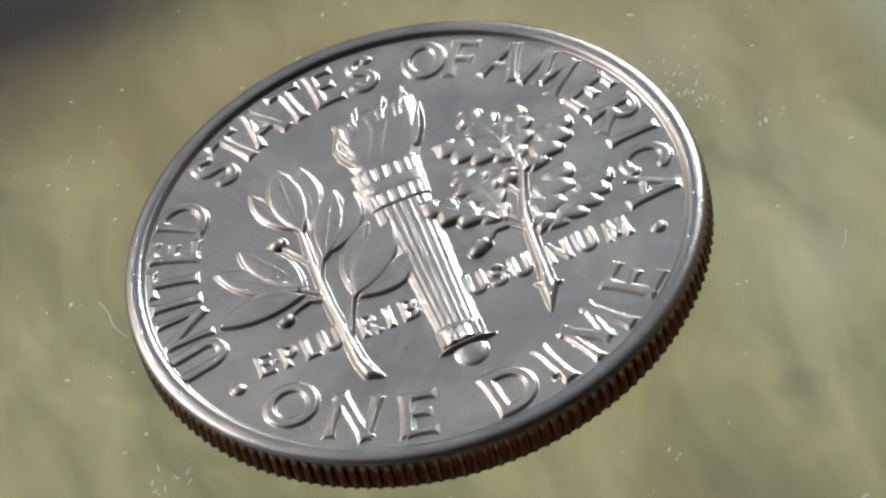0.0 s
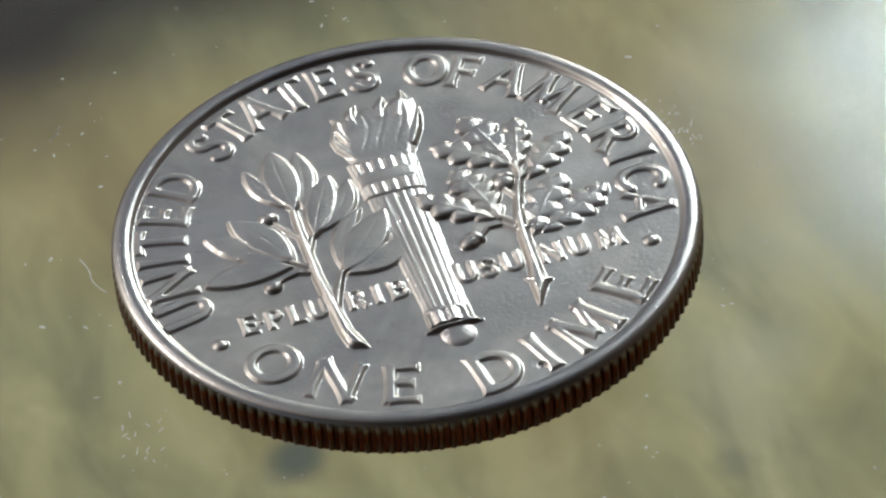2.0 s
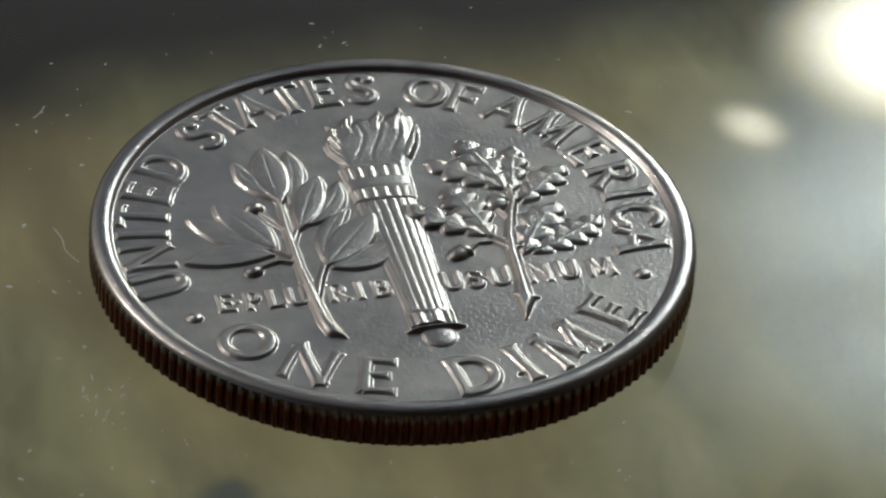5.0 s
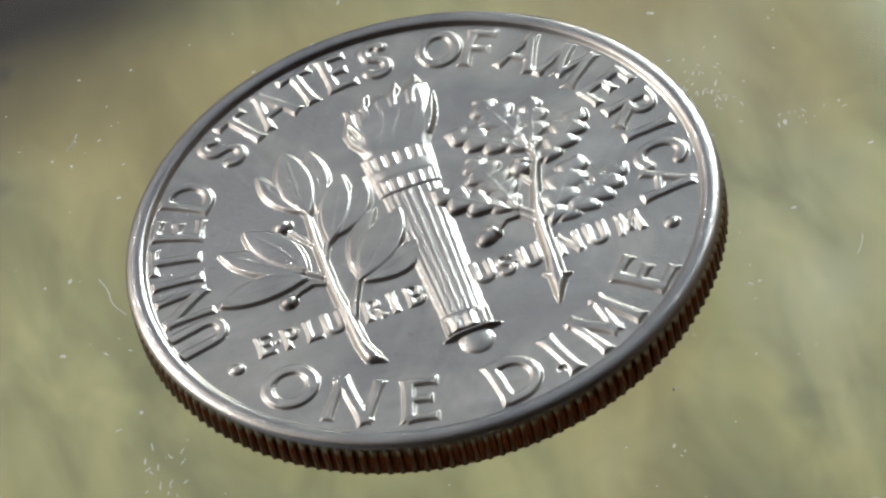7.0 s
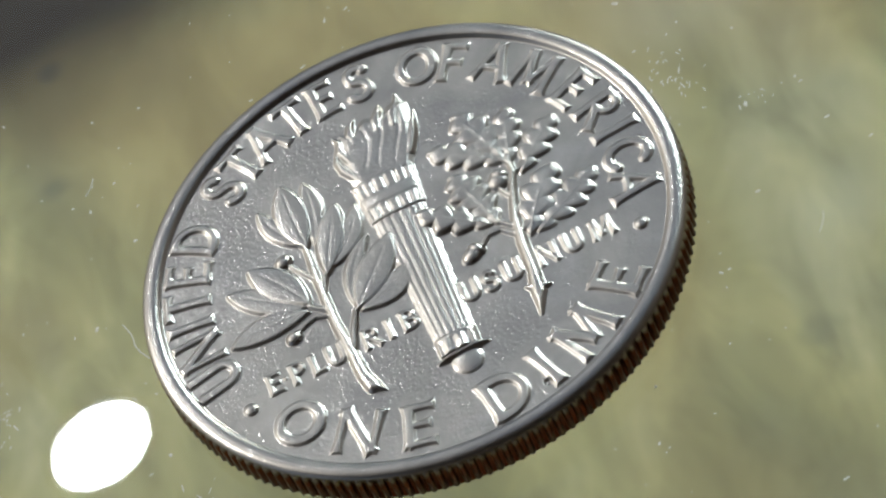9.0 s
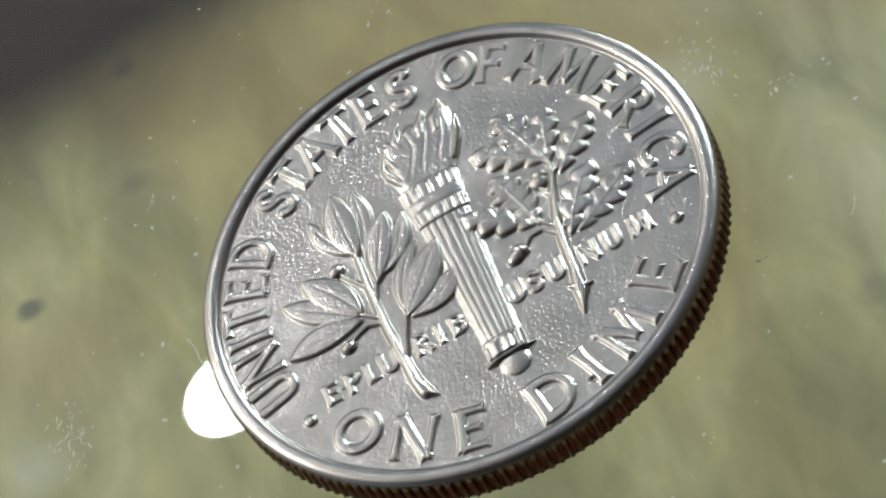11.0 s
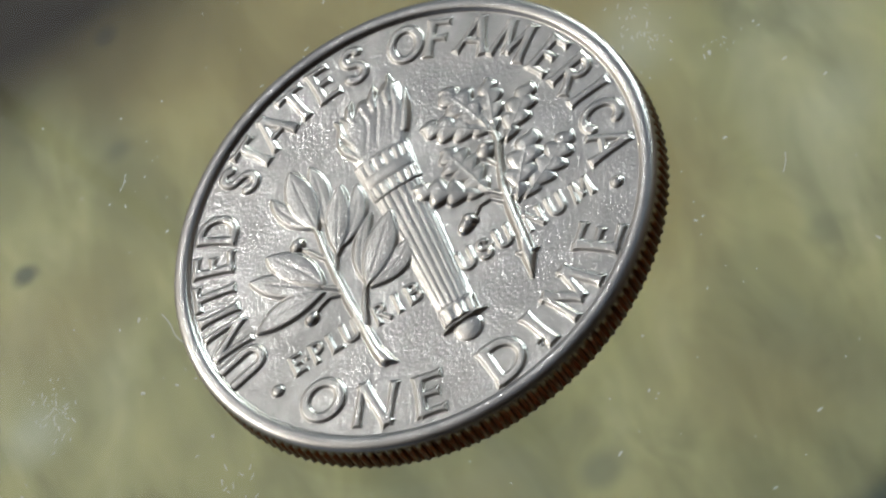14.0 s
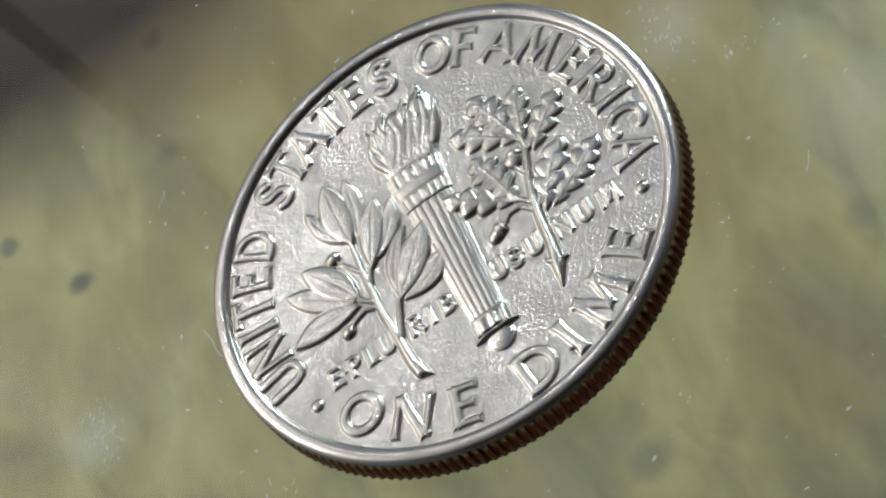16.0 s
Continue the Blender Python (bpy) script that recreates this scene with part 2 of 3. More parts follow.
LINT = plain_mat("pale_lint", (0.62, 0.61, 0.58), 0.6, 9000.0, 0.1)


# ---------------------------------------------------------------- mesh helpers
def part(name, bm, mat, parent=None, label=""):
    me = bpy.data.meshes.new(name)
    bm.to_mesh(me)
    bm.free()
    me.materials.append(mat)
    ob = new(name, me)
    ob.parent = parent
    return tagged(ob, label)


def box(bm, x0, x1, y0, y1, z0, z1):
    v = [bm.verts.new((x, y, z)) for z in (z0, z1) for x, y in ((x0, y0), (x1, y0), (x1, y1), (x0, y1))]
    for f in ((3, 2, 1, 0), (4, 5, 6, 7), (0, 1, 5, 4), (1, 2, 6, 5), (2, 3, 7, 6), (3, 0, 4, 7)):
        bm.faces.new([v[i] for i in f])


def lathe(bm, profile, steps):
    """Turn a profile of (radius, height) round the z axis."""
    rings = []
    for r, z in profile:
        rings.append([bm.verts.new((r * math.cos(2 * math.pi * k / steps), r * math.sin(2 * math.pi * k / steps), z)) for k in range(steps)])
    for a, b in zip(rings, rings[1:]):
        for k in range(steps):
            q = (k + 1) % steps
            f = bm.faces.new((a[k], a[q], b[q], b[k]))
            f.smooth = True
    return rings


# ---------------------------------------------------------------- the floor and the unseen surroundings
def structure(name, boxes, mat, label, category):
    bm = bmesh.new()
    for b in boxes:
        box(bm, *b)
    return tagged(part(name, bm, mat), label, category, kind="structure")


structure("floor", [(-40, 40, -40, 40, FL - 0.1, FL)], FLOORING, "plain brown floor round the table", "floor")
# unseen walls and ceiling, added to darken what the coin's raised edges mirror
structure("blocker_east", [(1.4, 1.5, -3.2, 1.2, FL, 2.6)], BLOCKER_BROWN, "plain brown wall, unseen, added to darken reflections from the east", "wall")
structure("blocker_south", [(-3.0, 1.4, -3.2, -3.1, FL, 2.6)], BLOCKER_BROWN, "plain brown wall, unseen, added to darken reflections behind the table", "wall")
structure("ceiling", [(-3.0, 1.5, -3.2, 0.30, 2.6, 2.72)], BLOCKER_BROWN, "dark ceiling, unseen, added to darken reflections from above", "ceiling")
# glowing sheet added so that the clear layer has a bright sky to mirror
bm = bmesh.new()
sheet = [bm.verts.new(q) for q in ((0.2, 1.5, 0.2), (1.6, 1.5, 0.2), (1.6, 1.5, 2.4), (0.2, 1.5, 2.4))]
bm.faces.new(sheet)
tagged(part("backdrop", bm, SKY_GLOW), "glowing sheet added beyond the table for bright sky glare, with brighter spots", "sky", kind="structure")

# ---------------------------------------------------------------- the table
TOP = DEEP - SLAB - 0.0001
table = tagged(new("table"), "low dark wooden table under the polished stone", "table")
table.location = (0, 0, FL)
bm = bmesh.new()
box(bm, -0.35, 0.35, -0.30, 0.30, TOP - 0.022 - FL, TOP - FL)
bmesh.ops.bevel(bm, geom=bm.edges[:], offset=0.003, segments=2, affect="EDGES")
part("tabletop", bm, WOOD, table)
bm = bmesh.new()
box(bm, -0.33, 0.33, -0.28, 0.28, TOP - 0.07 - FL, TOP - 0.0221 - FL)
part("apron", bm, WOOD, table, "dark wooden apron")
for x in (-0.30, 0.30):
    for y in (-0.25, 0.25):
        bm = bmesh.new()
        box(bm, x - 0.025, x + 0.025, y - 0.025, y + 0.025, 0, TOP - 0.0701 - FL)
        part("leg", bm, WOOD, table)

# ---------------------------------------------------------------- the polished stone that the coin lies on
stone = tagged(new("polished_stone"), "round olive onyx disc under a domed clear polished layer", "stone")
stone.location = (0, 0, TOP + 0.0001)
bm = bmesh.new()
reach = math.asin(0.070 / DOME)
prof = [(DOME * math.sin(reach * (k + 0.02) / 60), DOME * (math.cos(reach * (k + 0.02) / 60) - 1) - DEEP + SLAB) for k in range(61)]
rings = lathe(bm, list(reversed(prof)), 160)
bm.faces.new(rings[-1])
low = [bm.verts.new((0.070 * math.cos(2 * math.pi * k / 160), 0.070 * math.sin(2 * math.pi * k / 160), SLAB + 0.0001)) for k in range(160)]
for k in range(160):
    bm.faces.new((low[k], low[(k + 1) % 160], rings[0][(k + 1) % 160], rings[0][k]))
part("clear_layer", bm, CLEAR, stone, "clear glossy domed top layer")
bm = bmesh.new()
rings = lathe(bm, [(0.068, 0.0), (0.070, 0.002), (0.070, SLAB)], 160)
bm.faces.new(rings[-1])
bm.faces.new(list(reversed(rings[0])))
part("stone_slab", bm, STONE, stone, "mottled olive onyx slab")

# ---------------------------------------------------------------- the coin's relief
# A height map in millimetres; each raised element keeps its own number, so that it becomes a mesh of its own.
STEP, R_IN = 0.02, 8.44
OFF, GROW = 0.17, 1.022   # the strike sits a little off the centre of the blank
N = int(2 * (R_IN + OFF) / STEP) + 3
AX = (np.arange(N) - (N - 1) / 2) * STEP
GX, GY = np.meshgrid(AX, AX, indexing="xy")
Z_FIELD = 1.19
height = np.zeros((N, N))
owner = np.zeros((N, N), dtype=np.int32)
elements = [("field", None)]


def element(name, group):
    elements.append((name, group))
    return len(elements) - 1


def window(x0, x1, y0, y1):
    i0, i1 = np.searchsorted(AX, (y0, y1))
    j0, j1 = np.searchsorted(AX, (x0, x1))
    return slice(i0, i1), slice(j0, j1)


def raise_to(num, win, h):
    """Lift the map to h where h is higher."""
    up = h > np.maximum(height[win], 0.004)
    height[win] = np.where(up, h, height[win])
    owner[win] = np.where(up, num, owner[win])


def smooth(t):
    t = np.clip(t, 0, 1)
    return t * t * (3 - 2 * t)


def stroke_dist(px, py, pts, radii):
    """Signed distance, inside positive, to a stroke through pts whose half width goes from node to node."""
    best = np.full(px.shape, -9.0)
    for (ax, ay), (bx, by), ra, rb in zip(pts, pts[1:], radii, radii[1:]):
        dx, dy = bx - ax, by - ay
        s = np.clip(((px - ax) * dx + (py - ay) * dy) / (dx * dx + dy * dy + 1e-12), 0, 1)
        best = np.maximum(best, ra + (rb - ra) * s - np.hypot(px - ax - s * dx, py - ay - s * dy))
    return best


def bar_dist(px, py, a, b, r, flare):
    """Signed distance, inside positive, to a straight bar with square ends that flares towards them."""
    dx, dy = b[0] - a[0], b[1] - a[1]
    ln = math.hypot(dx, dy)
    dx, dy = dx / ln, dy / ln
    t = (px - a[0]) * dx + (py - a[1]) * dy
    w = np.abs(-(px - a[0]) * dy + (py - a[1]) * dx)
    half = r * (1 + flare * np.clip(np.abs(2 * t / ln - 1), 0, 1.1) ** 4)
    return np.minimum(half - w, np.minimum(t + 0.03, ln + 0.03 - t))


def arc(cx, cy, rx, ry, a0, a1, n=14):
    return [(cx + rx * math.cos(radians(a0 + (a1 - a0) * k / n)), cy + ry * math.sin(radians(a0 + (a1 - a0) * k / n))) for k in range(n + 1)]


# letters as strokes in a box of height 1: (points, thick or thin)
K, S = 0.105, 0.075
GLYPHS = {
    "U": (0.72, [([(0.08, 1), (0.08, 0.36)] + arc(0.36, 0.34, 0.28, 0.30, 180, 360) + [(0.64, 1)], K)]),
    "N": (0.82, [([(0.08, 0), (0.08, 1)], S), ([(0.08, 1), (0.74, 0)], K), ([(0.74, 0), (0.74, 1)], S)]),
    "I": (0.2, [([(0.1, 0), (0.1, 1)], K)]),
    "T": (0.72, [([(0.36, 0), (0.36, 0.97)], K), ([(0.02, 0.95), (0.70, 0.95)], S)]),
    "E": (0.56, [([(0.08, 0), (0.08, 1)], K), ([(0.08, 0.95), (0.52, 0.95)], S), ([(0.08, 0.52), (0.44, 0.52)], S), ([(0.08, 0.05), (0.54, 0.05)], S)]),
    "D": (0.76, [([(0.08, 0), (0.08, 1)], K), ([(0.08, 0.95)] + arc(0.26, 0.5, 0.42, 0.45, 90, -90) + [(0.08, 0.05)], K * 0.9)]),
    "S": (0.56, [(arc(0.28, 0.73, 0.20, 0.22, 35, 235) + arc(0.28, 0.26, 0.23, 0.23, 70, -150), K * 0.95)]),
    "A": (0.84, [([(0.42, 1), (0.78, 0)], K), ([(0.42, 1), (0.06, 0)], S), ([(0.20, 0.34), (0.64, 0.34)], S)]),
    "O": (0.92, [(arc(0.46, 0.5, 0.37, 0.44, 0, 360, 24), K)]),
    "F": (0.54, [([(0.08, 0), (0.08, 1)], K), ([(0.08, 0.95), (0.52, 0.95)], S), ([(0.08, 0.50), (0.46, 0.50)], S)]),
    "M": (1.0, [([(0.10, 0), (0.20, 1)], S), ([(0.20, 1), (0.50, 0.18)], K), ([(0.50, 0.18), (0.80, 1)], S), ([(0.80, 1), (0.92, 0)], K)]),
    "R": (0.66, [([(0.08, 0), (0.08, 1)], K), ([(0.08, 0.95)] + arc(0.28, 0.72, 0.24, 0.23, 90, -90) + [(0.08, 0.49)], S), ([(0.26, 0.48), (0.62, 0)], K)]),
    "C": (0.76, [(arc(0.44, 0.5, 0.36, 0.44, 48, 312, 20), K)]),
    "P": (0.60, [([(0.08, 0), (0.08, 1)], K), ([(0.08, 0.95)] + arc(0.26, 0.70, 0.24, 0.25, 90, -90) + [(0.08, 0.45)], S)]),
    "L": (0.52, [([(0.08, 0), (0.08, 1)], K), ([(0.08, 0.05), (0.50, 0.05)], S)]),
    "B": (0.62, [([(0.08, 0), (0.08, 1)], K), ([(0.08, 0.95)] + arc(0.28, 0.74, 0.20, 0.21, 90, -90) + [(0.08, 0.53)], S), ([(0.08, 0.53)] + arc(0.30, 0.28, 0.25, 0.23, 90, -90) + [(0.08, 0.05)], S)]),
}


def letter(ch, x, y, turn, size, lift, wide=1.0, weight=1.0, name="letter", group=None):
    """One raised letter, its middle at (x, y), turned by degrees, size millimetres tall."""
    width, strokes = GLYPHS[ch]
    num = element(name, group)
    reach = size * 0.95
    win = window(x - reach, x + reach, y - reach, y + reach)
    c, s = math.cos(radians(turn)), math.sin(radians(turn))
    dx, dy = GX[win] - x, GY[win] - y
    u = (c * dx + s * dy) / (size * wide) + width / 2
    v = (-s * dx + c * dy) / size + 0.5
    u, v = u * wide, v
    best = np.full(u.shape, -9.0)
    for pts, k in strokes:
        pts = [(a * wide, b) for a, b in pts]
        m = len(pts)
        if m == 2:
            best = np.maximum(best, bar_dist(u, v, pts[0], pts[1], k * weight * 0.92, 0.38))
            continue
        flare = [k * weight * (0.92 + 0.22 * abs(2 * i / (m - 1) - 1) ** 2) for i in range(m)]
        best = np.maximum(best, stroke_dist(u, v, pts, flare))
    d = best * size
    edge = 0.11 if size > 1 else 0.075
    raise_to(num, win, lift * (0.90 * smooth((d + edge * 0.5) / edge) + 0.10 * smooth((d + edge * 0.5) / (0.16 * size))))


def ring_word(text, angles, radius, size, outward=True, lift=0.095, wide=1.0, weight=1.0):
    for ch, a in zip(text, angles):
        rr = radius + (0.13 if outward else 0.22) * math.cos(radians(a))
        x, y = rr * math.cos(radians(a)), rr * math.sin(radians(a))
        letter(ch, x, y, a - 90 if outward else a + 90, size, lift, wide, weight)


def blob(num, x, y, rx, ry, turn, lift, power=0.5):
    """A low dome."""
    r = max(rx, ry) + 0.05
    win = window(x - r, x + r, y - r, y + r)
    c, s = math.cos(radians(turn)), math.sin(radians(turn))
    dx, dy = GX[win] - x, GY[win] - y
    q = 1 - ((c * dx + s * dy) / rx) ** 2 - ((-s * dx + c * dy) / ry) ** 2
    raise_to(num, win, lift * np.clip(q, 0, 1) ** power)


def stem(num, pts, radii, lift, power=0.5):
    """A round twig."""
    xs, ys = [p[0] for p in pts], [p[1] for p in pts]
    r = max(radii) + 0.05
    win = window(min(xs) - r, max(xs) + r, min(ys) - r, max(ys) + r)
    d = stroke_dist(GX[win], GY[win], pts, radii)
    raise_to(num, win, lift * np.clip(d / max(radii) * 1.6, 0, 1) ** power)


def leaf(group, base, tip, half, bend=0.0, lift=0.14):
    """A smooth spoon-shaped leaf with a fine midrib; bend bows it sideways."""
    num = element("leaf", group)
    bx, by = base
    dx, dy = tip[0] - bx, tip[1] - by
    ln = math.hypot(dx, dy)
    dx, dy = dx / ln, dy / ln
    r = ln * 0.65 + half
    mx, my = bx + dx * ln / 2, by + dy * ln / 2
    win = window(mx - r, mx + r, my - r, my + r)
    px, py = GX[win] - bx, GY[win] - by
    s = (px * dx + py * dy) / ln
    t = -px * dy + py * dx - bend * 4 * s * (1 - s)
    sc = np.clip(s, 0, 1)
    prof = half * 1.05 * np.sin(math.pi * sc ** 1.08) ** 0.68 + 1e-6
    d = prof - np.abs(t)
    inside = (s > 0) & (s < 1) & (d > 0)
    h = lift * (0.70 * smooth((d + 0.02) / 0.13) + 0.30 * np.sqrt(np.clip(1 - (t / prof) ** 2, 0, 1)))
    rib = np.exp(-((t / 0.035) ** 2)) * smooth((0.92 - sc) / 0.2)
    h = h - np.where(d > 0.06, 0.013 * rib, 0)
    raise_to(num, win, np.where(inside, h, 0))


def oak_leaf(group, base, tip, half, bend=0.0, lobes=4, lift=0.14, rise=0.0):
    """A lobed leaf: rounded lobes with sharp notches, leaning towards the tip."""
    num = element("leaf", group)
    bx, by = base
    dx, dy = tip[0] - bx, tip[1] - by
    ln = math.hypot(dx, dy)
    dx, dy = dx / ln, dy / ln
    r = ln * 0.7 + half
    mx, my = bx + dx * ln / 2, by + dy * ln / 2
    win = window(mx - r, mx + r, my - r, my + r)
    px, py = GX[win] - bx, GY[win] - by
    s = (px * dx + py * dy) / ln
    t = -px * dy + py * dx - bend * 4 * s * (1 - s)
    lean = np.clip(s - 0.28 * np.abs(t) / ln, 0, 1)
    sc = np.clip(s, 0, 1)
    env = np.sin(math.pi * (0.03 + 0.95 * sc) ** 1.25) ** 0.7
    lobe = np.abs(np.sin(math.pi * (lobes * lean + np.where(t > 0, 0.25, 0.0))))
    w = half * 1.12 * env * (0.56 + 0.44 * lobe ** 0.8)
    d = w - np.abs(t)
    inside = (s > 0) & (s < 1) & (d > -0.03)
    h = (lift + rise * smooth(sc / 0.7)) * (0.58 * smooth((d + 0.03) / 0.13) + 0.42 * smooth((d + 0.03) / (0.62 * half)))
    h = h * (0.90 + 0.10 * lobe * np.clip(np.abs(t) / half + 0.3, 0, 1))
    rib = np.exp(-((t / 0.035) ** 2)) * smooth((0.9 - sc) / 0.3)
    raise_to(num, win, np.where(inside, h + np.where(d > 0.05, 0.016 * rib, 0), 0))


# --- legends round the rim
ring_word("UNITED", (-167.0, -177.6, 173.6, 166.3, 156.6, 145.6), 7.52, 1.48, weight=1.0)
ring_word("STATES", (129.6, 121.0, 112.4, 102.8, 93.6, 84.0), 7.46, 1.48, weight=1.0)
ring_word("OF", (68.4, 58.8), 7.44, 1.48, weight=1.0)
ring_word("AMERICA", (47.6, 35.6, 22.9, 12.6, 4.6, -4.0, -14.0), 7.50, 1.48, weight=1.0)
ring_word("ONE", (-137.6, -121.0, -105.0), 7.30, 1.56, False, 0.10, 1.14, 1.08)
ring_word("DIME", (-82.6, -71.4, -58.8, -42.2), 7.40, 1.62, False, 0.10, 1.14, 1.08)
for x, y in ((-6.55, -3.45), (7.0, -3.45)):
    blob(element("dot", None), x, y, 0.24, 0.24, 0, 0.13)

# --- motto across the middle
for ch, x in zip("EPLURIBUSUNUM", (-5.52, -4.70, -4.04, -3.40, -2.17, -1.54, -0.85, 1.26, 1.96, 2.74, 3.94, 4.82, 5.82)):
    letter(ch, x, -2.90, 0, 0.80, 0.085, 1.02, 0.98, "motto_letter")
for x in (-5.16, 2.26):
    blob(element("motto_dot", None), x, -2.88, 0.08, 0.08, 0, 0.07)

# --- torch
AXIS = 0.24


def torch():
    win = window(-1.6, 2.4, -6.4, 6.7)
    x, y = GX[win] - AXIS, GY[win]
    # fluted shaft
    num = element("shaft", "torch")
    sh = np.clip((y + 4.75) / 7.0, 0, 1)
    half = 0.66 + 0.28 * sh
    q = np.clip(1 - np.abs(x / half) ** 2.2, 0, 1)
    ang = np.arcsin(np.clip(x / half, -1, 1))
    groove = np.exp(-((np.mod(ang * 2.9 + 0.5, 1.0) - 0.5) / 0.15) ** 2)
    run = smooth((y + 4.35) / 0.2) * smooth((1.55 - y) / 0.2)
    h = 0.155 * q ** 0.5 - 0.024 * groove * run * (q > 0.03)
    raise_to(num, win, np.where((y > -4.8) & (y < 2.2), h, 0))
    # lower band with short pegs
    num = element("lower_band", "torch")
    q = np.clip(1 - (x / 0.70) ** 2, 0, 1)
    pegs = 0.03 * np.sin(np.arcsin(np.clip(x / 0.70, -1, 1)) * 9.0) * (y < -4.40)
    raise_to(num, win, np.where((y > -4.98) & (y < -4.25) & (q > 0.01), 0.23 * q ** 0.5 + pegs + 0.015, 0))
    # knob and flange
    blob(element("knob", "torch"), AXIS + 0.06, -5.42, 0.52, 0.56, 0, 0.13)
    num = element("flange", "torch")
    d = stroke_dist(x, y, [(-0.82, -5.14), (-0.5, -5.10), (0.55, -5.06), (0.88, -5.08)], [0.05, 0.12, 0.12, 0.06])
    raise_to(num, win, 0.25 * np.clip(d / 0.11, 0, 1) ** 0.5 * np.clip(1.25 - (x / 1.0) ** 2, 0, 1) ** 0.5)
    # collar with two courses of blocks
    num = element("collar", "torch")
    half = 0.97 + 0.13 * np.clip((y - 1.5) / 1.8, 0, 1)
    q = np.clip(1 - np.abs(x / half) ** 2.6, 0, 1)
    ang = np.arcsin(np.clip(x / half, -1, 1))
    up = np.exp(-((np.mod(ang * 2.6 + 0.5, 1.0) - 0.5) / 0.15) ** 2) * ((y > 2.58) & (y < 3.12))
    down = np.exp(-((np.mod(ang * 2.6, 1.0) - 0.5) / 0.15) ** 2) * ((y > 1.5) & (y < 2.0))
    h = 0.20 * q ** 0.45 - 0.05 * (up + down) * (q > 0.05) - 0.03 * np.exp(-(((y - 2.05) / 0.05) ** 2)) - 0.02 * np.exp(-(((y - 2.54) / 0.05) ** 2))
    raise_to(num, win, np.where((y > 1.42) & (y < 3.22) & (q > 0.01), h, 0))
    # flame: a smooth vase-shaped body with curling tongues at its outline
    num = element("flame", "torch")
    swell = 1.02 + 0.26 * np.sin(math.pi * np.clip((y - 3.1) / 2.9, 0, 1)) + 0.10 * np.clip(y - 4.6, 0, 1.5)
    mid = 0.10 + 0.16 * np.clip(y - 3.2, 0, 3)
    d = np.minimum(swell - np.abs(x - mid), 5.65 + 0.16 * np.sin(6.0 * x + 0.6) + 0.15 * x - y)
    h = 0.165 * smooth((d + 0.04) / 0.36) ** 0.75
    for cx, cy, k in ((-0.25, 4.0, 0.9), (0.35, 4.4, 1.0), (0.95, 4.3, 1.1)):
        line = x - cx - 0.20 * np.sin(2.0 * (y - cy)) - 0.10 * (y - cy)
        h = h - 0.014 * np.exp(-((line / 0.05) ** 2)) * smooth((y - 3.5) / 0.5) * (d > 0.05)
        h = h + 0.008 * np.exp(-(((line - 0.13) / 0.09) ** 2)) * smooth((y - 3.5) / 0.5) * (d > 0.1)
    raise_to(num, win, np.where((y > 3.15) & (d > -0.03), h, 0))
    for pts, r0, top in (([(-0.75, 3.5), (-1.06, 4.1), (-1.16, 4.5), (-1.05, 5.05)], 0.17, 0.16),
                         ([(-0.75, 4.3), (-0.92, 4.9), (-0.85, 5.3), (-0.98, 5.60)], 0.17, 0.17),
                         ([(-0.35, 5.0), (-0.42, 5.4), (-0.30, 5.75), (-0.12, 6.02)], 0.20, 0.18),
                         ([(0.50, 5.1), (0.55, 5.5), (0.72, 5.8), (0.80, 6.12)], 0.24, 0.20),
                         ([(1.05, 5.0), (1.15, 5.5), (1.40, 5.8), (1.46, 6.26)], 0.24, 0.21),
                         ([(1.15, 3.6), (1.42, 4.2), (1.62, 4.7), (1.80, 5.25)], 0.20, 0.18)):
        d = stroke_dist(x, y, pts, [r0, r0 * 1.15, r0 * 0.85, 0.05])
        raise_to(num, win, top * smooth((d + 0.02) / (r0 * 0.9)))


torch()

# --- olive branch
twig = element("stem", "olive_branch")
stem(twig, [(-2.38, -5.10), (-2.72, -4.75), (-2.86, -4.2), (-2.93, -3.0), (-3.03, -1.6), (-3.03, 0.3), (-2.96, 1.9)], [0.03, 0.26, 0.22, 0.20, 0.17, 0.14, 0.10], 0.20)
stem(twig, [(-2.80, -3.0), (-2.62, -2.4), (-2.28, -1.6)], [0.12, 0.13, 0.09], 0.17)
stem(twig, [(-3.02, 0.3), (-3.4, 0.9), (-3.78, 1.55)], [0.09, 0.07, 0.06], 0.12)
stem(twig, [(-3.0, -1.35), (-3.55, -1.12), (-3.95, -1.25), (-4.3, -1.45)], [0.09, 0.08, 0.07, 0.06], 0.12)
stem(twig, [(-3.02, -1.1), (-3.6, -0.58)], [0.11, 0.08], 0.13)
stem(twig, [(-2.98, -0.3), (-2.75, 0.25), (-2.3, 0.9)], [0.11, 0.09, 0.06], 0.14)
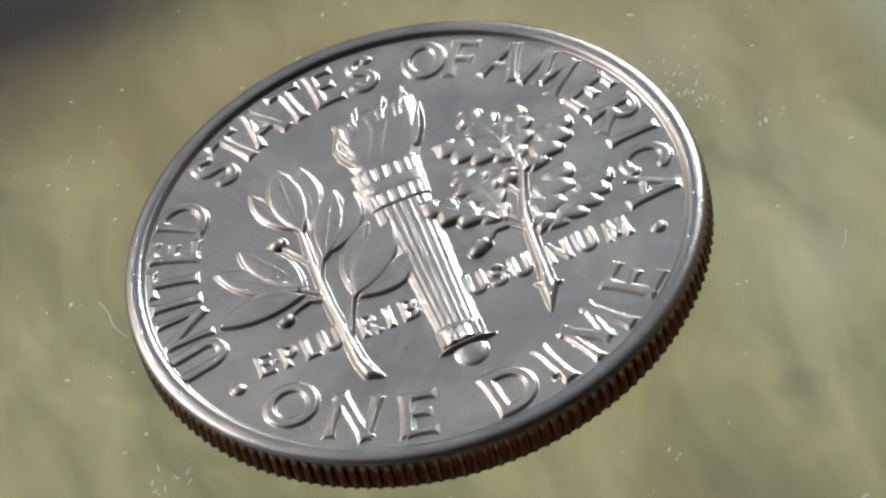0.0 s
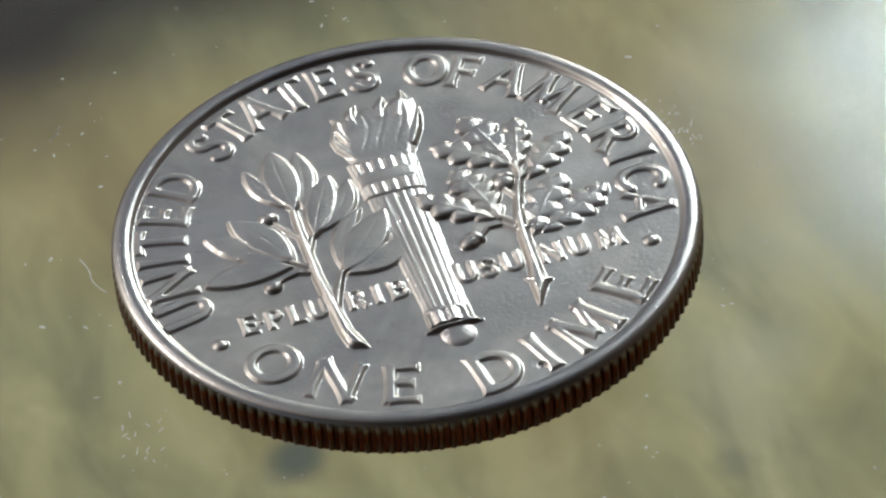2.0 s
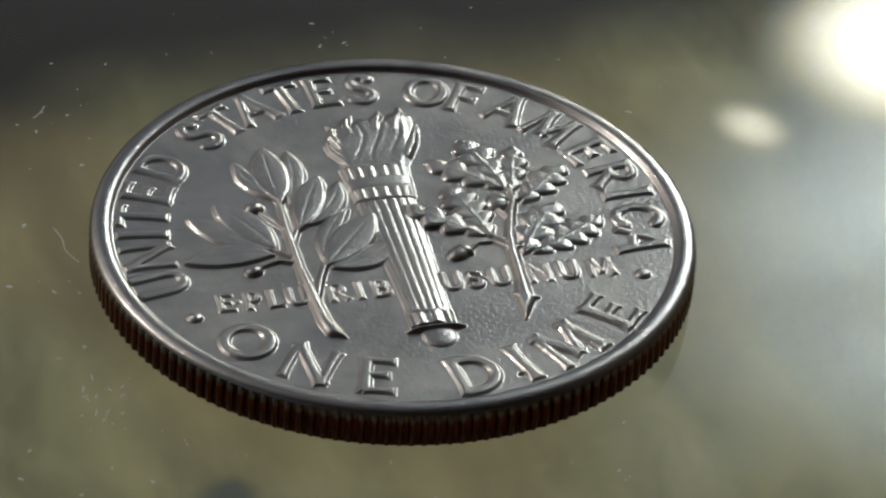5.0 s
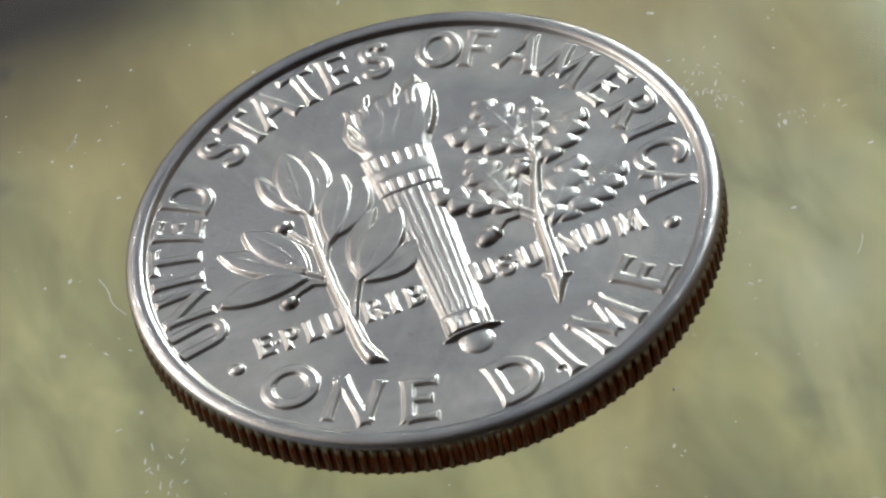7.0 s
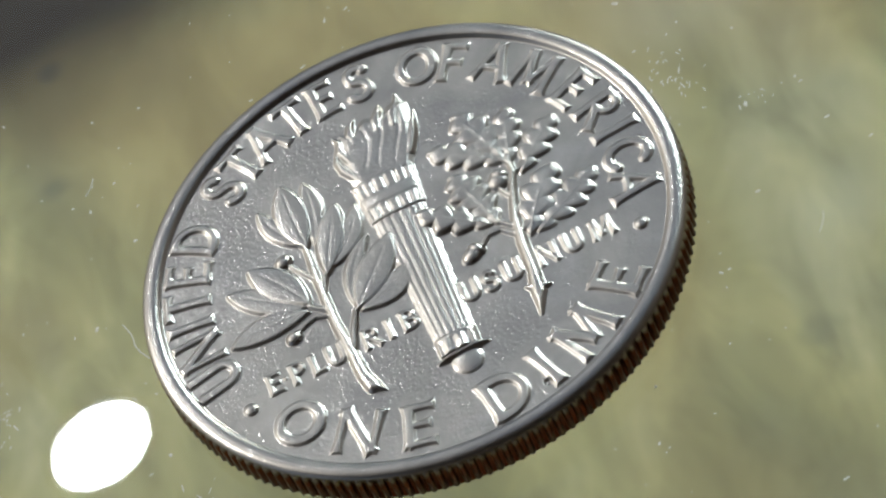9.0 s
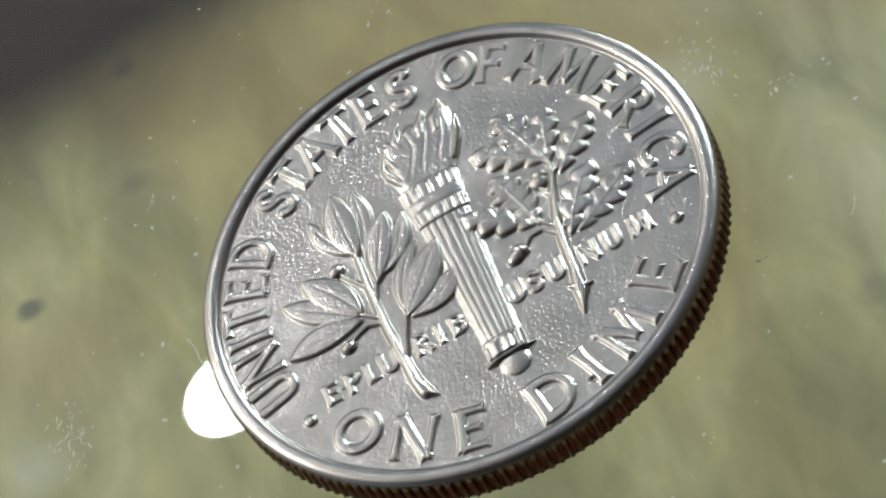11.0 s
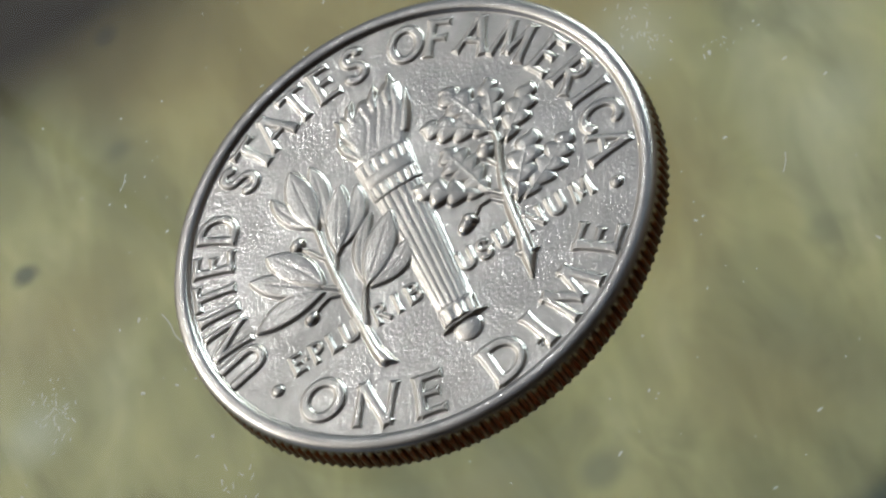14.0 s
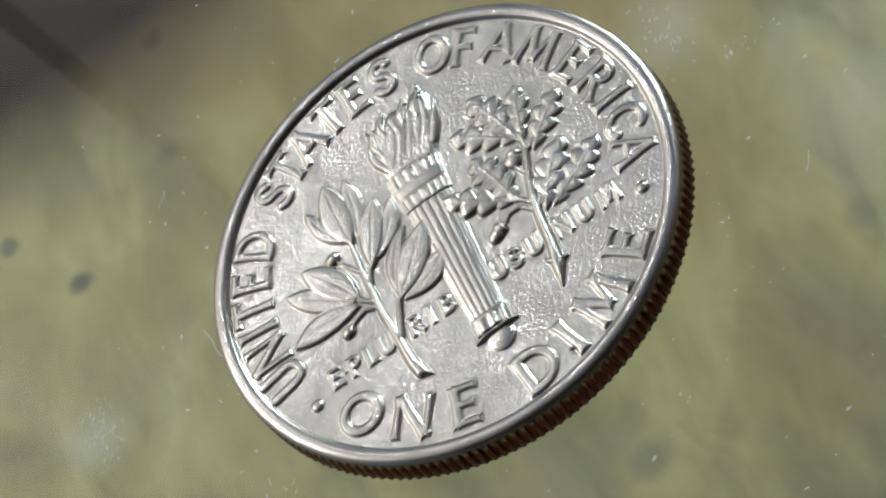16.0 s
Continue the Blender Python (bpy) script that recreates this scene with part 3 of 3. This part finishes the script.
for base, tip, half, bend, lift in (
        ((-2.66, 1.75), (-2.24, 4.45), 0.40, -0.16, 0.115), ((-2.98, 1.85), (-3.98, 4.10), 0.34, 0.16, 0.115), ((-2.92, 1.65), (-2.96, 4.72), 0.58, 0.04, 0.165),
        ((-2.50, 0.45), (-0.96, 2.62), 0.42, -0.26, 0.12), ((-2.66, 0.25), (-1.52, 2.98), 0.50, 0.04, 0.165),
        ((-2.22, -1.5), (-0.95, 1.18), 0.34, 0.30, 0.115), ((-2.16, -1.70), (0.06, -0.62), 0.48, -0.26, 0.13), ((-2.24, -1.65), (-0.28, 0.78), 0.62, -0.02, 0.185),
        ((-3.62, -0.62), (-5.92, 1.36), 0.50, 0.02, 0.12), ((-3.60, -0.80), (-6.42, -0.82), 0.52, -0.16, 0.13), ((-3.52, -0.60), (-5.00, 1.92), 0.58, -0.10, 0.17)):
    leaf("olive_branch", base, tip, half, bend, lift)
for x, y, r in ((-3.80, 1.62, 0.31), (-4.42, -1.52, 0.29)):
    blob(element("berry", "olive_branch"), x, y, r, r * 0.9, 30, 0.22)

# --- oak branch
twig = element("stem", "oak_branch")
stem(twig, [(2.98, -5.05), (3.2, -4.2), (3.33, -3.2), (3.40, -2.0), (3.52, -1.0), (3.85, 0.2), (4.10, 0.9), (4.12, 1.6)], [0.05, 0.26, 0.20, 0.19, 0.17, 0.15, 0.12, 0.08], 0.21)
stem(twig, [(2.90, -3.80), (3.25, -4.1), (3.62, -4.08)], [0.06, 0.22, 0.06], 0.18)
stem(twig, [(3.44, -1.7), (2.95, -1.15), (2.50, -1.15), (2.20, -1.45)], [0.11, 0.08, 0.07, 0.06], 0.12)
stem(twig, [(3.45, -1.6), (3.75, -1.55), (4.4, -0.9)], [0.10, 0.12, 0.07], 0.14)
stem(twig, [(3.45, -1.3), (3.0, -0.8), (2.6, 0.0)], [0.11, 0.09, 0.06], 0.13)
stem(twig, [(4.08, 0.8), (4.5, 0.9), (5.0, 1.4)], [0.09, 0.08, 0.05], 0.13)
stem(twig, [(4.10, 1.3), (3.5, 2.1), (2.9, 2.5)], [0.09, 0.07, 0.05], 0.12)
stem(twig, [(3.75, -0.1), (3.45, 0.5)], [0.10, 0.08], 0.12)
for base, tip, half, bend, lobes, lift in (
        ((4.12, 1.2), (4.74, 3.62), 0.48, 0.0, 4, 0.13), ((4.02, 1.5), (3.12, 4.22), 0.66, -0.06, 4, 0.155), ((3.90, 1.45), (1.86, 3.20), 0.56, -0.08, 4, 0.14),
        ((4.32, 0.62), (6.06, 2.40), 0.56, 0.04, 4, 0.15), ((4.00, -1.95), (6.50, -0.42), 0.60, -0.04, 5, 0.125), ((3.72, -1.95), (5.35, 0.48), 0.66, 0.12, 4, 0.165),
        ((2.98, -0.9), (2.20, 1.85), 0.66, -0.05, 5, 0.15), ((2.80, -0.80), (0.66, 0.98), 0.56, 0.04, 4, 0.14)):
    oak_leaf("oak_branch", base, tip, half, bend, lobes, lift, 0.10 if tip[0] < 1 else 0.0)
for x, y, rx, ry, t in ((3.56, 0.78, 0.40, 0.36, 60), (1.83, -1.58, 0.44, 0.30, 35)):
    blob(element("acorn", "oak_branch"), x, y, rx, ry, t, 0.22)
    c, q = math.cos(radians(t)), math.sin(radians(t))
    blob(element("acorn_cap", "oak_branch"), x + 0.22 * c, y + 0.22 * q, 0.20, 0.33, t, 0.25)

# soften the relief as a worn strike, and give the field its slight dish and waviness
for _ in range(6):
    pad = np.pad(height, 1, mode="edge")
    height = (pad[1:-1, 1:-1] * 4 + pad[:-2, 1:-1] + pad[2:, 1:-1] + pad[1:-1, :-2] + pad[1:-1, 2:]) / 8
RR = np.hypot(GX - OFF, GY)
surface = Z_FIELD + 0.76 * height + 0.02 * (RR / R_IN) ** 2 - 0.02
# faint grain of the worn metal, and a small pit in the field near the edge
grit = np.random.default_rng(3).normal(size=(N, N))
for _ in range(3):
    pad = np.pad(grit, 1, mode="wrap")
    grit = (pad[1:-1, 1:-1] * 4 + pad[:-2, 1:-1] + pad[2:, 1:-1] + pad[1:-1, :-2] + pad[1:-1, 2:]) / 8
grit *= 0.012 * STEP / np.diff(grit, axis=0).std()
surface += grit
surface -= 0.07 * smooth((0.17 - np.hypot(GX - 2.25, GY + 7.62)) / 0.12)
surface += 0.004 * np.sin(GX * 1.3 + 0.7) * np.cos(GY * 1.1) * smooth((R_IN - RR) / 1.5)

# ---------------------------------------------------------------- the coin
coin = tagged(new("coin"), "worn silver-coloured dime with copper edge, lying on the glossy table", "coin")
gy, gx = np.gradient(surface, STEP)
normals = np.stack([-gx, -gy, np.ones_like(gx)], -1)
normals /= np.linalg.norm(normals, axis=-1, keepdims=True)
cell_owner = owner[:-1, :-1]
cell_in = np.hypot(GX[:-1, :-1] + STEP / 2 - OFF, GY[:-1, :-1] + STEP / 2) < R_IN - 0.02


def relief_mesh(name, num, parent, label=""):
    """The cells of the height map that belong to one element, as one smooth mesh."""
    ii, jj = np.nonzero((cell_owner == num) & cell_in)
    if len(ii) == 0:
        return None
    quads = np.stack([ii * N + jj, ii * N + jj + 1, (ii + 1) * N + jj + 1, (ii + 1) * N + jj], 1)
    used, index = np.unique(quads, return_inverse=True)
    index = index.reshape(-1)
    co = np.stack([GX.ravel()[used], GY.ravel()[used], surface.ravel()[used]], 1) * MM
    me = bpy.data.meshes.new(name)
    me.vertices.add(len(used))
    me.vertices.foreach_set("co", co.ravel())
    me.loops.add(len(index))
    me.loops.foreach_set("vertex_index", index.astype(np.int32))
    me.polygons.add(len(quads))
    me.polygons.foreach_set("loop_start", np.arange(0, len(index), 4, dtype=np.int32))
    me.update(calc_edges=True)
    me.polygons.foreach_set("use_smooth", np.ones(len(quads), dtype=bool))
    me.normals_split_custom_set_from_vertices(normals.reshape(-1, 3)[used])
    me.materials.append(NICKEL)
    ob = new(name, me)
    ob.parent = parent
    return tagged(ob, label)


groups = {}
for num, (name, group) in enumerate(elements):
    if group and group not in groups:
        groups[group] = None
for group in groups:
    g = new(group)
    g.parent = coin
    groups[group] = tagged(g, {"torch": "raised burning torch", "olive_branch": "raised olive branch", "oak_branch": "raised oak branch"}[group])
for num, (name, group) in enumerate(elements):
    relief_mesh(name, num, groups.get(group, coin))

# rim: raised flat band with rounded shoulders
bm = bmesh.new()
prof = [(8.05, Z_FIELD - 0.006), (8.20, Z_FIELD - 0.003), (8.25, Z_FIELD), (8.28, Z_FIELD + 0.012), (8.34, 1.29), (8.40, 1.325), (8.48, 1.342), (8.60, 1.346), (8.70, 1.334), (8.78, 1.308), (8.845, 1.268), (8.885, 1.22), (8.90, 1.17)]
lathe(bm, [(r * GROW * MM, z * MM) for r, z in prof], 360)
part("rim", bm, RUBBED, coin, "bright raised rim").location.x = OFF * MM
# underside and core
bm = bmesh.new()
rings = lathe(bm, [(r * GROW * MM, z * MM) for r, z in ((8.89, 1.18), (8.80, 1.12), (8.78, 0.7), (8.80, 0.16), (8.84, 0.08), (8.72, 0.0))], 360)
bm.faces.new(list(reversed(rings[-1])))
core = part("edge", bm, COPPER, coin, "brown copper core of the edge")
core.location.x = OFF * MM
# reeding
REEDS = 156
bm = bmesh.new()
pitch = 2 * math.pi * 8.9 / REEDS
sect = [(-0.34, -0.12), (-0.22, 0.015), (-0.09, 0.05), (0.09, 0.05), (0.22, 0.015), (0.34, -0.12)]
levels = [(0.04, -0.10), (0.12, 0.0), (1.06, 0.0), (1.18, -0.06)]
rows = [[bm.verts.new(((8.88 * GROW + o + i) * MM, u * pitch * MM, z * MM)) for u, o in sect] for z, i in levels]
for a, b in zip(rows, rows[1:]):
    for k in range(len(sect) - 1):
        f = bm.faces.new((a[k], a[k + 1], b[k + 1], b[k]))
        f.smooth = True
bm.faces.new(rows[-1])
bm.faces.new(list(reversed(rows[0])))
reed_mesh = bpy.data.meshes.new("reed")
bm.to_mesh(reed_mesh)
bm.free()
reed_mesh.materials.append(COPPER)
for k in range(REEDS):
    r = new("reed", reed_mesh)
    r.parent = core
    r.matrix_basis = pose(0, 0, 0, 0, 0, 360.0 * k / REEDS)

# ---------------------------------------------------------------- the lamp beyond the table; its stand and arm are added, unseen
lamp = tagged(new("floor_lamp"), "lit small round lamp head known by its mirrored disc, on an added black metal floor stand", "lamp")
lamp.location = (-0.42, 1.30, FL)


def turned(name, profile, mat, label="", at=None):
    bm = bmesh.new()
    rings = lathe(bm, profile, 48)
    bm.faces.new(rings[-1])
    ob = part(name, bm, mat, lamp, label)
    if at is not None:
        ob.matrix_basis = Matrix.Translation(-lamp.location) @ at
    return ob


turned("base", [(0.12, 0.0), (0.125, 0.004), (0.125, 0.016), (0.115, 0.022), (0.03, 0.026), (0.014, 0.04), (0.011, 0.06)], BLACK, "round weighted base")
turned("pole", [(0.010, 0.03), (0.010, 1.70), (0.008, 1.71)], BLACK)
turned("head", [(0.0455, -0.004), (0.050, -0.003), (0.052, 0.002), (0.052, 0.05), (0.044, 0.085), (0.020, 0.105), (0.008, 0.11)], BLACK, "short round black head", look(LAMP_AT, (0, 0, 0)))
cu = bpy.data.curves.new("arm", "CURVE")
cu.dimensions = "3D"
cu.bevel_depth = 0.008
cu.bevel_resolution = 3
sp = cu.splines.new("NURBS")
tail = LAMP_AT + LAMP_AT.normalized() * 0.10
neck = [tail, tail + LAMP_AT.normalized() * 0.06, Vector((-0.40, 1.27, 1.10)), Vector((-0.42, 1.30, 1.02)), Vector((-0.42, 1.30, 0.94))]
sp.points.add(len(neck) - 1)
for p, q in zip(sp.points, neck):
    p.co = (*(q - lamp.location), 1)
sp.use_endpoint_u = True
sp.order_u = 4
cu.materials.append(BLACK)
arm = new("arm", cu)
arm.parent = lamp
tagged(arm, "bent black arm")

# ---------------------------------------------------------------- dust, lint and hairline marks on the glossy top
rng = random.Random(7)


def sag(x, y):
    """Height of the domed top over a place, in millimetres."""
    return -(x * x + y * y) * MM / (2 * DOME)


def flake(bm, x, y, size, stretch, turn):
    """A small crumb lying on the surface."""
    n = 6
    c, s = math.cos(turn), math.sin(turn)
    rim_v = []
    for k in range(n):
        a = 2 * math.pi * k / n
        r = size * rng.uniform(0.7, 1.2)
        u, w = r * stretch * math.cos(a), r * math.sin(a)
        rim_v.append(bm.verts.new(((x + c * u - s * w) * MM, (y + s * u + c * w) * MM, (0.002 + sag(x + c * u - s * w, y + s * u + c * w)) * MM)))
    top = bm.verts.new((x * MM, y * MM, (0.004 + sag(x, y) + size * 0.3) * MM))
    for k in range(n):
        bm.faces.new((rim_v[k], rim_v[(k + 1) % n], top))
    bm.faces.new(list(reversed(rim_v)))


bm = bmesh.new()
for x, y in ((-9.75, 9.65), (-8.9, 10.2), (-8.15, 6.85), (-9.6, -2.4), (-10.4, 4.0), (-11.3, 1.0), (10.8, -3.0), (11.8, 0.6), (9.6, 7.2), (12.6, 4.0)):
    flake(bm, x, y, rng.uniform(0.05, 0.08), rng.uniform(1.0, 2.5), rng.uniform(0, 3.1))
for _ in range(230):
    a, r = rng.uniform(0, 2 * math.pi), rng.uniform(9.2, 24)
    flake(bm, r * math.cos(a), r * math.sin(a), rng.choice((0.018, 0.022, 0.03, 0.045)), rng.uniform(1.0, 3.0), rng.uniform(0, 3.1))
tagged(part("dust", bm, LINT), "pale dust specks scattered on the glossy table", "dust", kind="stuff")

bm = bmesh.new()
for cx, cy, sx, sy, count in ((10.2, 3.0, 0.5, 0.9, 46), (-14.6, 2.6, 0.4, 0.7, 60), (-9.4, -4.5, 0.5, 0.9, 20), (12.6, 0.6, 0.5, 0.3, 12)):
    for _ in range(count):
        flake(bm, cx + rng.gauss(0, sx), cy + rng.gauss(0, sy), rng.uniform(0.012, 0.03), rng.uniform(2, 7), radians(rng.gauss(65, 30)))
tagged(part("scuff_marks", bm, LINT), "clusters of pale hairline scuffs on the glossy table", "scuffs", kind="stuff")


def fibre(name, pts, r, label):
    cu = bpy.data.curves.new(name, "CURVE")
    cu.dimensions = "3D"
    cu.bevel_depth = r * MM
    cu.bevel_resolution = 1
    sp = cu.splines.new("NURBS")
    sp.points.add(len(pts) - 1)
    for p, (x, y, z) in zip(sp.points, pts):
        p.co = (x * MM, y * MM, (z + sag(x, y)) * MM, 1)
    sp.use_endpoint_u = True
    sp.order_u = 3
    cu.materials.append(LINT)
    return tagged(new(name, cu), label, "fibre", group="lint fibres")


fibre("lint_fibre", [(-9.55, 3.6, 0.02), (-9.35, 3.0, 0.02), (-9.45, 2.3, 0.02), (-9.1, 1.7, 0.02)], 0.018, "short pale lint fibre lying beside the coin")
fibre("lint_fibre", [(-9.2, 9.9, 0.02), (-8.95, 10.05, 0.02), (-8.75, 10.5, 0.02)], 0.02, "short pale lint fibre lying on the table")
fibre("lint_fibre", [(11.9, -5.5, 0.02), (12.2, -5.2, 0.02), (12.3, -4.8, 0.02)], 0.016, "short pale lint fibre lying on the table")
